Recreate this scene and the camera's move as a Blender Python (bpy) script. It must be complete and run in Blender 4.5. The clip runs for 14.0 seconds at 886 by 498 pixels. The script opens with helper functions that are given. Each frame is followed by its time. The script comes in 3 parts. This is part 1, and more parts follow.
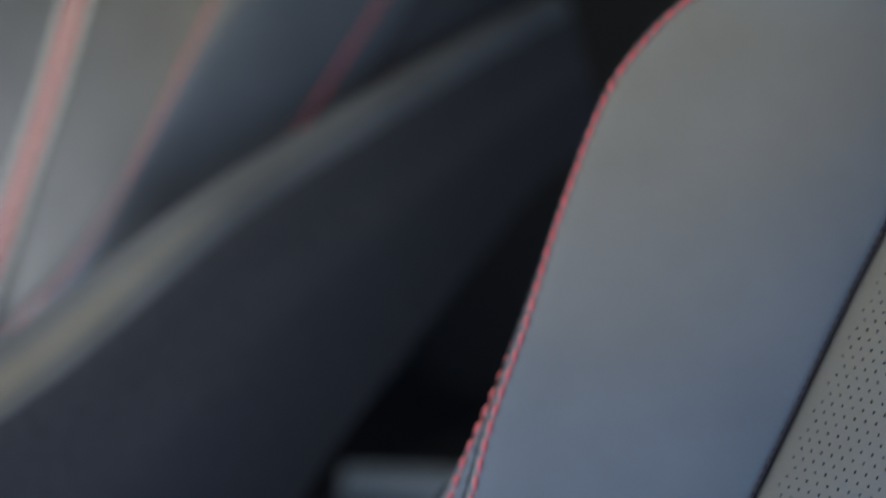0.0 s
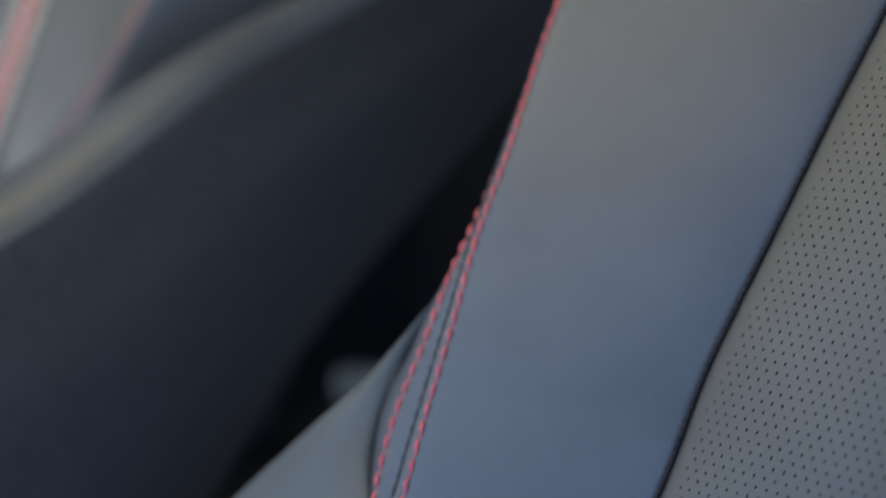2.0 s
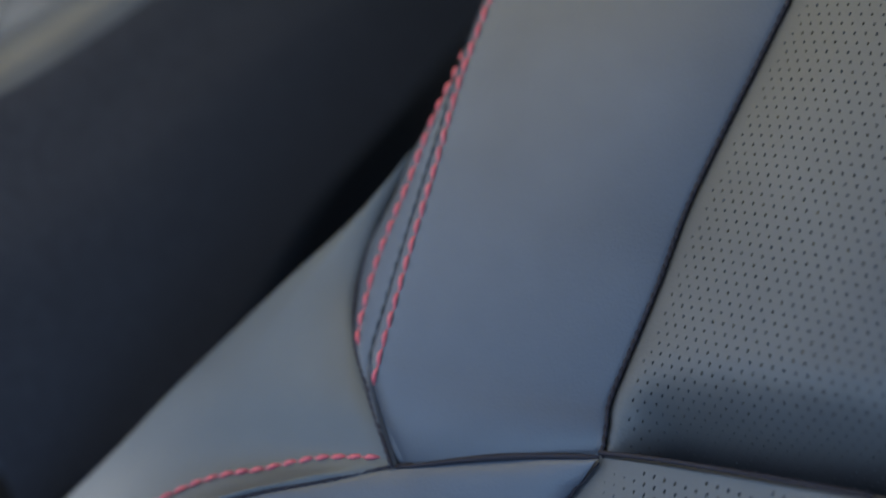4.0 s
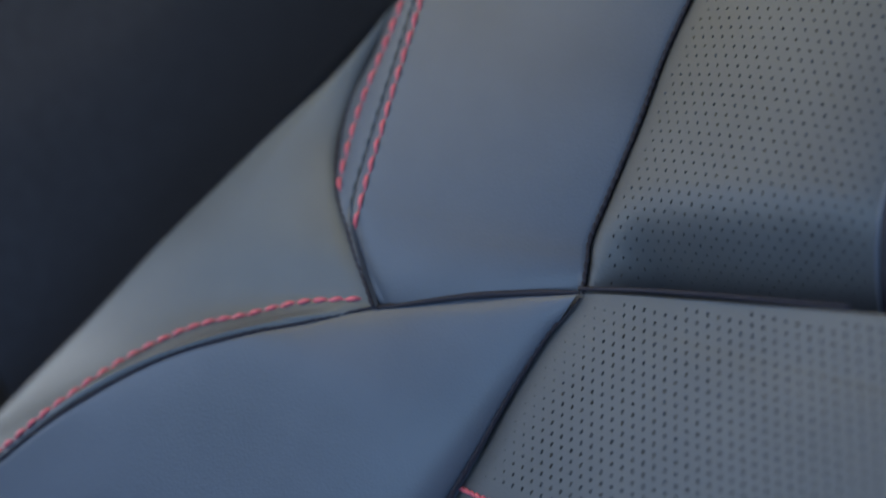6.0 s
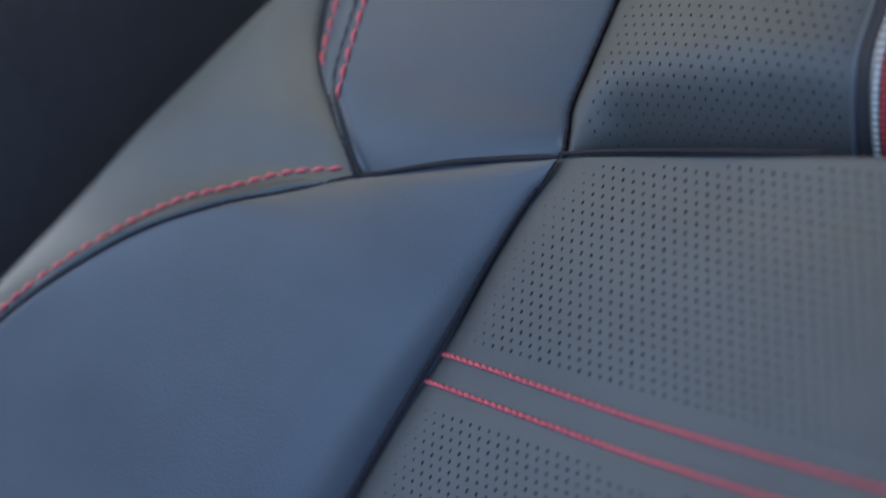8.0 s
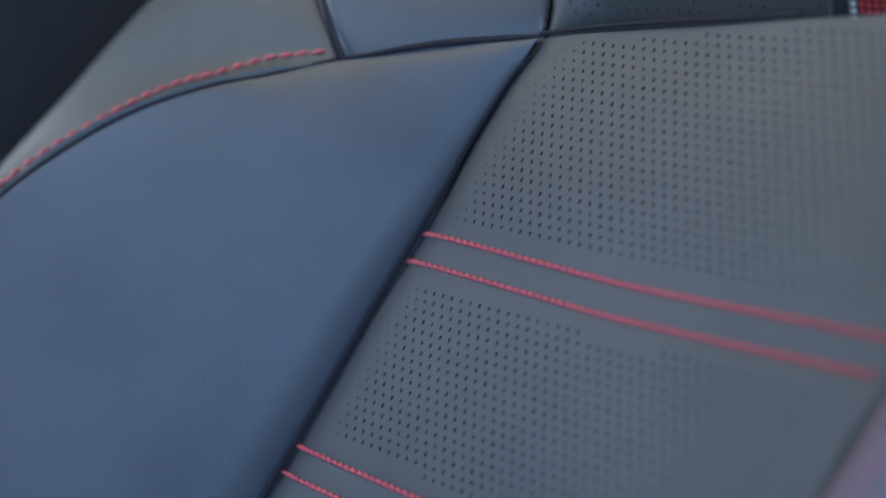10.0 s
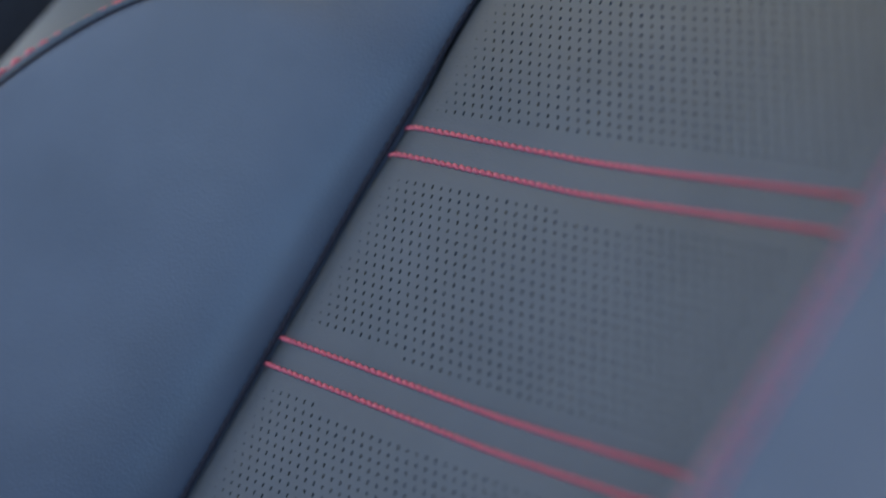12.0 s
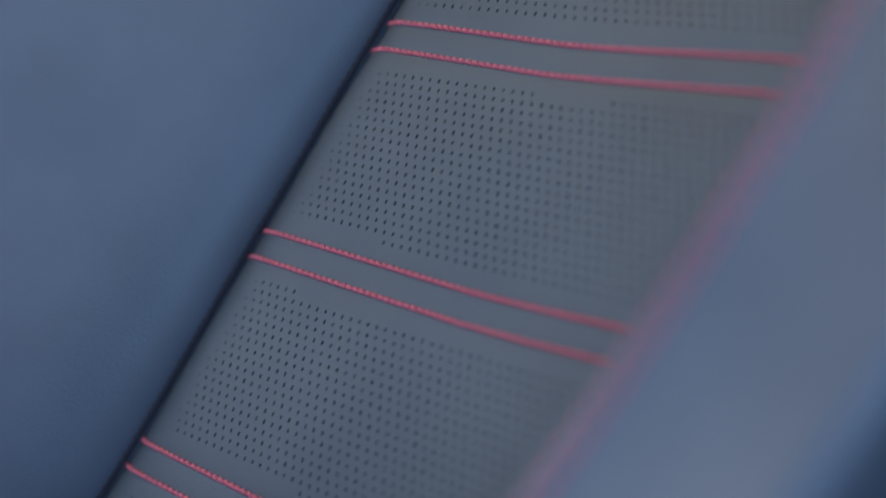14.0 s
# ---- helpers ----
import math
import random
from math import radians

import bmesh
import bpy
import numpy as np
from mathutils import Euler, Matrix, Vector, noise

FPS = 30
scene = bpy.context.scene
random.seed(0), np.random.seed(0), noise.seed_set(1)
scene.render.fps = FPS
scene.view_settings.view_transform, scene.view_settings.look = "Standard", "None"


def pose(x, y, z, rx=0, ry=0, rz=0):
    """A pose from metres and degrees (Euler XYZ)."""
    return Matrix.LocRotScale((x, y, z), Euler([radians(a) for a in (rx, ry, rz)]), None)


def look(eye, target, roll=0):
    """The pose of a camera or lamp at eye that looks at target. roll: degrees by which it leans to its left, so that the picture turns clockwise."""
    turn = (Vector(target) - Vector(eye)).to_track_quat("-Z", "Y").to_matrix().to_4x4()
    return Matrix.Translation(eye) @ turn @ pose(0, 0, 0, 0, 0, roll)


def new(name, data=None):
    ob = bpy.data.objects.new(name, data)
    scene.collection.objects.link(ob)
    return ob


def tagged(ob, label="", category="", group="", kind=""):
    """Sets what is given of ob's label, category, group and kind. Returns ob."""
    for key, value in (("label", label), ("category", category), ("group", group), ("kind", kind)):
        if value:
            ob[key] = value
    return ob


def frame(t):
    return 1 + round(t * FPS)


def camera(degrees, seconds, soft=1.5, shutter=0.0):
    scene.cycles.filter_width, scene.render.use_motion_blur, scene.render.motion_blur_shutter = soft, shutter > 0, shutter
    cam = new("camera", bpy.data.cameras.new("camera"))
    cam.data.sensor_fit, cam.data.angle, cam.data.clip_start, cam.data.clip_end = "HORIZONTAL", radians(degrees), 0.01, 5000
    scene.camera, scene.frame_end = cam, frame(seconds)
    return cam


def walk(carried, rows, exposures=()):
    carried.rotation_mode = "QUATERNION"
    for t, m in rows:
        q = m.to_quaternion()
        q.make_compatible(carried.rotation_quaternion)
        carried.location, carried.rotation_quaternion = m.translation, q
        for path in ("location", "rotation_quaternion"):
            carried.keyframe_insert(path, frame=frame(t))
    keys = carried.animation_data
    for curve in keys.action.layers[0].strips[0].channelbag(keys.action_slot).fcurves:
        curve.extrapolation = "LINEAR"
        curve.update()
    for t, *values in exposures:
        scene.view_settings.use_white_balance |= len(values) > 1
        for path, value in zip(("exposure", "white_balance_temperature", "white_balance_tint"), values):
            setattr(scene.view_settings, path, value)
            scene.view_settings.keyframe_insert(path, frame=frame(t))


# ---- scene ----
cam = camera(40.0, 14.0, soft=2.0)
cam.data.dof.use_dof = True
cam.data.dof.focus_distance = 0.542
cam.data.dof.aperture_fstop = 1.85
PATH = [
    (0, (0.2077, -0.4168, 1.4104), (-0.3887, 0.3310, 1.1188), 2.25),
    (0.5, (0.2141, -0.4193, 1.3871), (-0.3817, 0.3272, 1.0909), 2.30),
    (1, (0.2202, -0.4218, 1.3653), (-0.3765, 0.3238, 1.0685), 2.32),
    (1.5, (0.2265, -0.4243, 1.3449), (-0.3706, 0.3207, 1.0473), 2.32),
    (2, (0.2324, -0.4271, 1.3263), (-0.3652, 0.3177, 1.0294), 2.38),
    (2.5, (0.2379, -0.4297, 1.3083), (-0.3595, 0.3147, 1.0101), 2.53),
    (5, (0.2640, -0.4423, 1.2119), (-0.3315, 0.3049, 0.9167), 2.26),
    (5.5, (0.2701, -0.4454, 1.1951), (-0.3247, 0.3018, 0.8986), 2.23),
    (6, (0.2754, -0.4475, 1.1801), (-0.3198, 0.2995, 0.8838), 2.24),
    (6.5, (0.2812, -0.4501, 1.1653), (-0.3140, 0.2967, 0.8687), 2.30),
    (7, (0.2866, -0.4532, 1.1509), (-0.3087, 0.2942, 0.8559), 2.28),
    (7.5, (0.2916, -0.4560, 1.1365), (-0.3032, 0.2920, 0.8419), 2.29),
    (8, (0.2967, -0.4585, 1.1228), (-0.2969, 0.2900, 0.8273), 2.30),
    (10.5, (0.3226, -0.4695, 1.0598), (-0.2715, 0.2784, 0.7638), 2.16),
    (11, (0.3283, -0.4720, 1.0482), (-0.2661, 0.2759, 0.7527), 2.15),
    (11.5, (0.3333, -0.4745, 1.0371), (-0.2618, 0.2734, 0.7430), 2.19),
    (12, (0.3380, -0.4767, 1.0255), (-0.2562, 0.2719, 0.7314), 2.28),
    (12.5, (0.3438, -0.4790, 1.0139), (-0.2514, 0.2687, 0.7197), 2.31),
    (13, (0.3509, -0.4808, 1.0028), (-0.2451, 0.2652, 0.7056), 2.40),
    (13.5, (0.3568, -0.4828, 0.9920), (-0.2408, 0.2622, 0.6956), 2.32),
    (14, (0.3624, -0.4847, 0.9819), (-0.2356, 0.2599, 0.6853), 2.36),
]
walk(cam, [(t, look(eye, target, roll)) for t, eye, target, roll in PATH])

# ---- light: windscreen, far window, an added warm overhead lamp, a near-side fill ----
world = bpy.data.worlds.new("sky")
scene.world = world
world.use_nodes = True
wn = world.node_tree.nodes
sky = wn.new("ShaderNodeTexSky")
sky.sky_type = "NISHITA"
sky.sun_disc = False
sky.sun_elevation = radians(40)
sky.sun_rotation = radians(200)
sky.ozone_density = 6.0
sky.dust_density = 0.2
world.node_tree.links.new(sky.outputs[0], wn["Background"].inputs[0])
wn["Background"].inputs[1].default_value = 0.15


def window_lamp(name, eye, target, wide, high, watts, colour):
    lamp = new(name, bpy.data.lights.new(name, "AREA"))
    lamp.data.shape, lamp.data.size, lamp.data.size_y = "RECTANGLE", wide, high
    lamp.data.energy, lamp.data.color = watts, colour
    lamp.matrix_world = look(eye, target)
    return lamp


window_lamp("windscreen_daylight", (-0.15, -1.15, 1.66), (0.0, 0.0, 0.85), 1.2, 0.8, 6.2, (0.49, 0.68, 0.98))
# warm lamp added under the uncut ceiling, to warm the seat tops
window_lamp("overhead_warm_fill", (-0.30, -0.16, 1.62), (-0.28, 0.0, 1.0), 0.9, 0.45, 3.1, (1.0, 0.84, 0.42))
window_lamp("far_window_daylight", (-1.50, -0.45, 1.20), (0.0, 0.05, 0.95), 0.9, 0.4, 9.5, (0.95, 0.96, 0.96))
# blue fill added from the near side for the lower seat
window_lamp("near_side_fill", (0.66, -0.85, 1.02), (-0.05, -0.10, 0.64), 0.6, 0.5, 3.3, (0.34, 0.60, 1.0))
scene.view_settings.exposure = 0.0


# ---- materials ----
def leather(name, base, rough=0.5, grain=0.14, scale=900.0):
    """Coated leather: fine pebble grain, faint mottling and soft gloss."""
    m = bpy.data.materials.new(name)
    m.use_nodes = True
    nt = m.node_tree
    b = nt.nodes["Principled BSDF"]
    tc = nt.nodes.new("ShaderNodeTexCoord")
    vor = nt.nodes.new("ShaderNodeTexVoronoi")
    vor.inputs["Scale"].default_value = scale
    noi = nt.nodes.new("ShaderNodeTexNoise")
    noi.inputs["Scale"].default_value = 14.0
    noi.inputs["Detail"].default_value = 5.0
    for n in (vor, noi):
        nt.links.new(tc.outputs["Object"], n.inputs["Vector"])
    ramp = nt.nodes.new("ShaderNodeValToRGB")
    ramp.color_ramp.elements[0].position = 0.3
    ramp.color_ramp.elements[1].position = 0.7
    ramp.color_ramp.elements[0].color = (*[c * 0.86 for c in base], 1)
    ramp.color_ramp.elements[1].color = (*[c * 1.12 for c in base], 1)
    nt.links.new(noi.outputs["Fac"], ramp.inputs["Fac"])
    nt.links.new(ramp.outputs["Color"], b.inputs["Base Color"])
    rr = nt.nodes.new("ShaderNodeMapRange")
    rr.inputs["To Min"].default_value = rough - 0.06
    rr.inputs["To Max"].default_value = rough + 0.06
    nt.links.new(noi.outputs["Fac"], rr.inputs["Value"])
    nt.links.new(rr.outputs["Result"], b.inputs["Roughness"])
    bump = nt.nodes.new("ShaderNodeBump")
    bump.inputs["Strength"].default_value = grain
    bump.inputs["Distance"].default_value = 0.0003
    nt.links.new(vor.outputs["Distance"], bump.inputs["Height"])
    nt.links.new(bump.outputs["Normal"], b.inputs["Normal"])
    return m


def plain(name, base, rough=0.6, bumpy=0.0, scale=400.0):
    m = bpy.data.materials.new(name)
    m.use_nodes = True
    nt = m.node_tree
    b = nt.nodes["Principled BSDF"]
    b.inputs["Roughness"].default_value = rough
    tc = nt.nodes.new("ShaderNodeTexCoord")
    noi = nt.nodes.new("ShaderNodeTexNoise")
    noi.inputs["Scale"].default_value = scale
    noi.inputs["Detail"].default_value = 4.0
    nt.links.new(tc.outputs["Object"], noi.inputs["Vector"])
    ramp = nt.nodes.new("ShaderNodeValToRGB")
    ramp.color_ramp.elements[0].color = (*[c * 0.75 for c in base], 1)
    ramp.color_ramp.elements[1].color = (*[c * 1.25 for c in base], 1)
    nt.links.new(noi.outputs["Fac"], ramp.inputs["Fac"])
    nt.links.new(ramp.outputs["Color"], b.inputs["Base Color"])
    if bumpy:
        bump = nt.nodes.new("ShaderNodeBump")
        bump.inputs["Strength"].default_value = bumpy
        bump.inputs["Distance"].default_value = 0.0004
        nt.links.new(noi.outputs["Fac"], bump.inputs["Height"])
        nt.links.new(bump.outputs["Normal"], b.inputs["Normal"])
    return m


def woven(name, base, rough=0.85, scale=330.0):
    """Webbing: crossing ribs of thread, worn a little uneven."""
    m = plain(name, base, rough, 0.4, 1800)
    nt = m.node_tree
    b = nt.nodes["Principled BSDF"]
    tc = nt.nodes.new("ShaderNodeTexCoord")
    mix = nt.nodes.new("ShaderNodeMath")
    mix.operation = "MULTIPLY"
    for k, axis in enumerate(("X", "Z")):
        w = nt.nodes.new("ShaderNodeTexWave")
        w.bands_direction = axis
        w.inputs["Scale"].default_value = scale / 3.14
        w.inputs["Distortion"].default_value = 0.6
        nt.links.new(tc.outputs["Object"], w.inputs["Vector"])
        nt.links.new(w.outputs["Fac"], mix.inputs[k])
    shade = nt.nodes.new("ShaderNodeMapRange")
    shade.inputs["To Min"].default_value = 0.2
    shade.inputs["To Max"].default_value = 1.15
    nt.links.new(mix.outputs[0], shade.inputs["Value"])
    tint = nt.nodes.new("ShaderNodeVectorMath")
    tint.operation = "SCALE"
    old = b.inputs["Base Color"].links[0].from_socket
    nt.links.new(old, tint.inputs[0])
    nt.links.new(shade.outputs["Result"], tint.inputs["Scale"])
    nt.links.new(tint.outputs[0], b.inputs["Base Color"])
    return m


LEATHER = leather("smooth_leather", (0.088, 0.100, 0.127), 0.40, 0.24, 800.0)

SIDE = leather("side_leather", (0.098, 0.108, 0.119), 0.54)
INSERT = leather("insert_leather", (0.092, 0.094, 0.099), 0.5, 0.3)
HOLE = plain("hole_fabric", (0.014, 0.015, 0.021), 0.9)
SEAM = plain("dark_seam_and_crease", (0.020, 0.017, 0.027), 0.8, 0.4, 1500)
RED = plain("red_thread", (0.66, 0.125, 0.155), 0.36, 0.3, 3000)
TEAL = plain("dark_teal_thread", (0.024, 0.036, 0.050), 0.7, 0.3, 2000)
TRIM = plain("dark_woven_trim", (0.030, 0.030, 0.040), 0.8, 0.6, 1500)
SHELL = plain("black_plastic", (0.013, 0.0135, 0.016), 0.55, 0.3, 600)
CARPET = plain("dark_carpet", (0.018, 0.018, 0.02), 0.95, 0.8, 900)
# dark colour for the far seat's sides, standing in for shade
PANEL = plain("matte_shaded_side", (0.054, 0.056, 0.070), 0.85, 0.2, 120)
PANEL.node_tree.nodes["Principled BSDF"].inputs["Specular IOR Level"].default_value = 0.15
SATIN = plain("satin_grey_plastic", (0.38, 0.44, 0.50), 0.4, 0.1, 500)
WHITE = woven("white_webbing", (0.86, 0.86, 0.87))
REDWEB = woven("red_webbing", (0.78, 0.08, 0.10))
LINING = plain("dark_lining", (0.03, 0.03, 0.032), 0.85, 0.3, 300)

# ---- seat frame: x across the backrest, y up along it, z out of it (mm) ----
LEAN = radians(30)
TURN = Matrix(((1, 0, 0), (0, math.sin(LEAN), -math.cos(LEAN)), (0, math.cos(LEAN), math.sin(LEAN))))
ORIGIN = Vector((0, 0, 1.0))


def mm(p):
    return TURN @ (Vector(p) / 1000.0)


def part(name, bm, material, parent, label="", smooth=True):
    me = bpy.data.meshes.new(name)
    bm.to_mesh(me)
    bm.free()
    me.materials.append(material)
    if smooth:
        me.polygons.foreach_set("use_smooth", [True] * len(me.polygons))
    ob = new(name, me)
    ob.parent = parent
    if label:
        tagged(ob, label)
    return ob


def spline(pts, n):
    """n points at even length along a Catmull-Rom curve through pts."""
    p = [np.array(q, float) for q in pts]
    p = [2 * p[0] - p[1]] + p + [2 * p[-1] - p[-2]]
    out = []
    for i in range(1, len(p) - 2):
        for k in range(24):
            s = k / 24
            a, b, c, d = p[i - 1 : i + 3]
            out.append(0.5 * (2 * b + (c - a) * s + (2 * a - 5 * b + 4 * c - d) * s**2 + (3 * b - a - 3 * c + d) * s**3))
    out.append(p[-2])
    out = np.array(out)
    run = np.r_[0, np.cumsum(np.linalg.norm(np.diff(out, axis=0), axis=1))]
    want = np.linspace(0, run[-1], n)
    return np.stack([np.interp(want, run, out[:, k]) for k in range(3)], 1)


def matched(pts, n):
    """n points along a Catmull-Rom curve, even by its knots, so that two curves can be paired."""
    p = [np.array(q, float) for q in pts]
    p = [2 * p[0] - p[1]] + p + [2 * p[-1] - p[-2]]
    out = []
    for g in np.linspace(0, len(pts) - 1, n):
        i = min(int(g), len(pts) - 2)
        s = g - i
        a, b, c, d = p[i : i + 4]
        out.append(0.5 * (2 * b + (c - a) * s + (2 * a - 5 * b + 4 * c - d) * s**2 + (3 * b - a - 3 * c + d) * s**3))
    return np.array(out)


def rolled(s, r, depth):
    """How far a padded edge has sunk, s mm inside it."""
    if s >= r:
        return 0.0
    q = 1 - s / r
    return depth * (1 - math.sqrt(max(0.0, 1 - q * q)))


def sheet(left, right, bulge, lr=(8, 6), rr=(8, 6), br=None, tr=None, nu=40, ease=1.0):
    """A padded panel between two paired curves: a grid of points. lr, rr, br, tr: radius and depth of the rolled edges (rr: for each row or for all); ease: width below which it flattens."""
    nv = len(left)
    grid = np.zeros((nv, nu, 3))
    us = (1 - np.cos(np.linspace(0, math.pi, nu))) / 2 * 0.6 + np.linspace(0, 1, nu) * 0.4
    mid = (left + right) / 2
    run = np.r_[0, np.cumsum(np.linalg.norm(np.diff(mid, axis=0), axis=1))]
    for j in range(nv):
        w = np.linalg.norm(right[j] - left[j])
        rj = rr[j] if len(rr) == nv else rr
        for i, u in enumerate(us):
            p = left[j] * (1 - u) + right[j] * u
            z = bulge * (4 * u * (1 - u)) ** 0.8
            z -= rolled(u * w, *lr) + rolled((1 - u) * w, *rj)
            if br:
                z -= rolled(run[j], *br)
            if tr:
                z -= rolled(run[-1] - run[j], *tr)
            grid[j, i] = p + np.array((0, 0, z * min(1.0, w / ease)))
    return grid


def grid_mesh(grid):
    bm = bmesh.new()
    nv, nu = grid.shape[:2]
    vs = [[bm.verts.new(mm(grid[j, i])) for i in range(nu)] for j in range(nv)]
    for j in range(nv - 1):
        for i in range(nu - 1):
            bm.faces.new((vs[j][i], vs[j][i + 1], vs[j + 1][i + 1], vs[j + 1][i]))
    bmesh.ops.recalc_face_normals(bm, faces=bm.faces)
    return bm


def tube(points, radius, sides=8):
    """A round cord along points (mm); radius: one for all, or one for each point."""
    bm = bmesh.new()
    radii = np.broadcast_to(np.asarray(radius, float), (len(points),))
    pts = [mm(p) for p in points]
    rings = []
    for i, p in enumerate(pts):
        d = (pts[min(i + 1, len(pts) - 1)] - pts[max(i - 1, 0)]).normalized()
        a = d.cross(mm((0, 0, 1)).normalized()).normalized()
        b = d.cross(a)
        rings.append([bm.verts.new(p + (a * math.cos(k * 2 * math.pi / sides) + b * math.sin(k * 2 * math.pi / sides)) * radii[i] / 1000) for k in range(sides)])
    for r0, r1 in zip(rings, rings[1:]):
        for k in range(sides):
            bm.faces.new((r0[k], r0[(k + 1) % sides], r1[(k + 1) % sides], r1[k]))
    bm.faces.new(rings[0])
    bm.faces.new(rings[-1][::-1])
    bmesh.ops.recalc_face_normals(bm, faces=bm.faces)
    return bm


def on_sheet(grid, x, y):
    """Height and slopes of a panel at (x, y), from the plane at its nearest grid point."""
    d = (grid[:, :, 0] - x) ** 2 + (grid[:, :, 1] - y) ** 2
    j, i = np.unravel_index(np.argmin(d), d.shape)
    j, i = min(max(j, 1), grid.shape[0] - 2), min(max(i, 1), grid.shape[1] - 2)
    du, dv = grid[j, i + 1] - grid[j, i - 1], grid[j + 1, i] - grid[j - 1, i]
    n = np.cross(du, dv)
    sx, sy = -n[0] / n[2], -n[1] / n[2]
    p = grid[j, i]
    return p[2] + sx * (x - p[0]) + sy * (y - p[1]), sx, sy


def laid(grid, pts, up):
    """Points slid along the camera's sight line until they lie just above a panel."""
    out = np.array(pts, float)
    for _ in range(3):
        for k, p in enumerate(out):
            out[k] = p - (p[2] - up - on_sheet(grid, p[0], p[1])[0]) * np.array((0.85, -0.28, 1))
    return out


def stitch_mesh(length, radius, dip=0.7, material=None):
    """One thread stitch, a flattened bead that dips at both ends."""
    bm = bmesh.new()
    rings = []
    for k in range(5):
        s = k / 4 * 2 - 1
        r = radius * (0.35, 0.9, 1.0, 0.9, 0.35)[k]
        zc = radius * (-dip, 0.05, 0.3, 0.05, -dip)[k]
        rings.append([bm.verts.new((s * length / 2000, math.cos(a) * r / 1000, (zc + math.sin(a) * r) / 1000)) for a in [q * math.pi / 3 for q in range(6)]])
    for r0, r1 in zip(rings, rings[1:]):
        for k in range(6):
            bm.faces.new((r0[k], r0[(k + 1) % 6], r1[(k + 1) % 6], r1[k]))
    bm.faces.new(rings[0])
    bm.faces.new(rings[-1])
    bmesh.ops.recalc_face_normals(bm, faces=bm.faces)
    me = bpy.data.meshes.new("stitch")
    bm.to_mesh(me)
    bm.free()
    me.materials.append(material or RED)
    me.polygons.foreach_set("use_smooth", [True] * len(me.polygons))
    return me


def stitches(name, pts, pitch, mesh, parent, label, tilt=8.0, out=(0, 0, 1), material=None, base=0.28):
    """A row of stitches along pts (mm): the row is a thin base thread, each stitch a bead of its own on it."""
    row = part(name, tube(pts - np.array(out) * 0.55, base, 6), material or RED, parent, label)
    run = np.r_[0, np.cumsum(np.linalg.norm(np.diff(pts, axis=0), axis=1))]
    n = int(run[-1] / pitch)
    for k in range(n):
        s = (k + 0.5) * run[-1] / n
        p = np.array([np.interp(s, run, pts[:, a]) for a in range(3)])
        q = np.array([np.interp(min(s + 1, run[-1]), run, pts[:, a]) for a in range(3)])
        d = mm(q - p).normalized() if np.linalg.norm(q - p) > 1e-6 else mm((1, 0, 0))
        up = mm(out).normalized()
        side = up.cross(d).normalized()
        up = d.cross(side)
        m = Matrix((d, side, up)).transposed().to_4x4()
        m = m @ Matrix.Rotation(radians(tilt + random.uniform(-4, 4)), 4, "Z")
        ob = new("stitch", mesh)
        ob.parent = row
        m.translation = mm(p)
        ob.matrix_local = m
    return row


# ---- seam curves of the seat (mm) ----
# stitched outer edge of the upper bolster, and its seam to the insert
EDGE = [(-77, -38, 37), (-95, -16, 42.5), (-107, 3, 46.5), (-111, 33, 47), (-114, 69, 47), (-117, 110, 47), (-120, 149, 47), (-121, 196, 47), (-122, 229, 46), (-123, 269, 46), (-122, 320, 46), (-116, 352, 44), (-97, 387, 42), (-62, 410, 40)]
INNER = [(1.5, 0, 2), (-1.5, 14, 2), (-4, 25, 2), (-2.8, 47, 2), (-0.8, 80, 2), (0.2, 121, 2), (4.5, 159, 2), (9, 192, 2), (13, 223, 2), (18, 262, 2), (25, 305, 3), (30, 340, 4), (36, 375, 5), (44, 412, 5)]
# outer border of the stitched strip
STRIP = [(-79, -39, 38), (-97, -18, 41), (-124, 10, 41), (-137, 31, 38), (-143, 57, 37), (-140, 84, 36), (-136, 112, 36), (-130, 150, 24), (-128, 196, 18), (-128, 229, 18), (-129, 269, 18), (-128, 320, 18), (-122, 356, 16), (-100, 394, 14), (-62, 418, 12)]
# seam between the lower bolster and the insert, and the shoulder seam
LOWSEAM = [(2.0, -2, 7), (-1.9, -12, 7), (-7.4, -25, 7), (-15.7, -55, 7), (-20.7, -80, 7), (-26.7, -106, 7), (-35.3, -142, 7), (-45.4, -190, 7), (-57.2, -244, 7), (-73.2, -318, 7), (-91.2, -390, 7), (-105.2, -450, 7)]
ARC = [(1, -0.5, 3.5), (-38.5, -16.5, 18.5), (-77, -37, 37), (-103, -56.2, 53), (-127, -73, 67), (-156, -94.8, 77.5), (-185, -124.4, 85.5), (-214, -159, 90), (-246, -210, 92), (-264, -280, 92), (-276, -360, 92), (-284, -450, 92)]
ARC_STITCH = [(-84, -37, 43.5), (-105, -49, 57), (-125, -64, 67.5), (-147, -79, 76.5), (-169.6, -99.2, 83), (-192.3, -124.6, 88.5), (-215, -155, 92), (-247, -206, 94), (-264, -276, 94), (-276, -360, 94)]
CREST = [(253, 60, 78), (247, 0, 88), (238, -60, 94), (230, -105, 97), (224, -136, 97), (215, -172, 97), (202, -222, 97), (185, -278, 97), (159, -350, 97), (118, -450, 97)]
LINES = (-101.6, -115.8, -213, -226.6, -325.5, -339.5)
NV = 120


def seam_x(y):
    """The seam beside the lower pad, at height y."""
    return np.where(y > -2, 2.0, np.interp(-y, [-p[1] for p in LOWSEAM], [p[0] for p in LOWSEAM]))


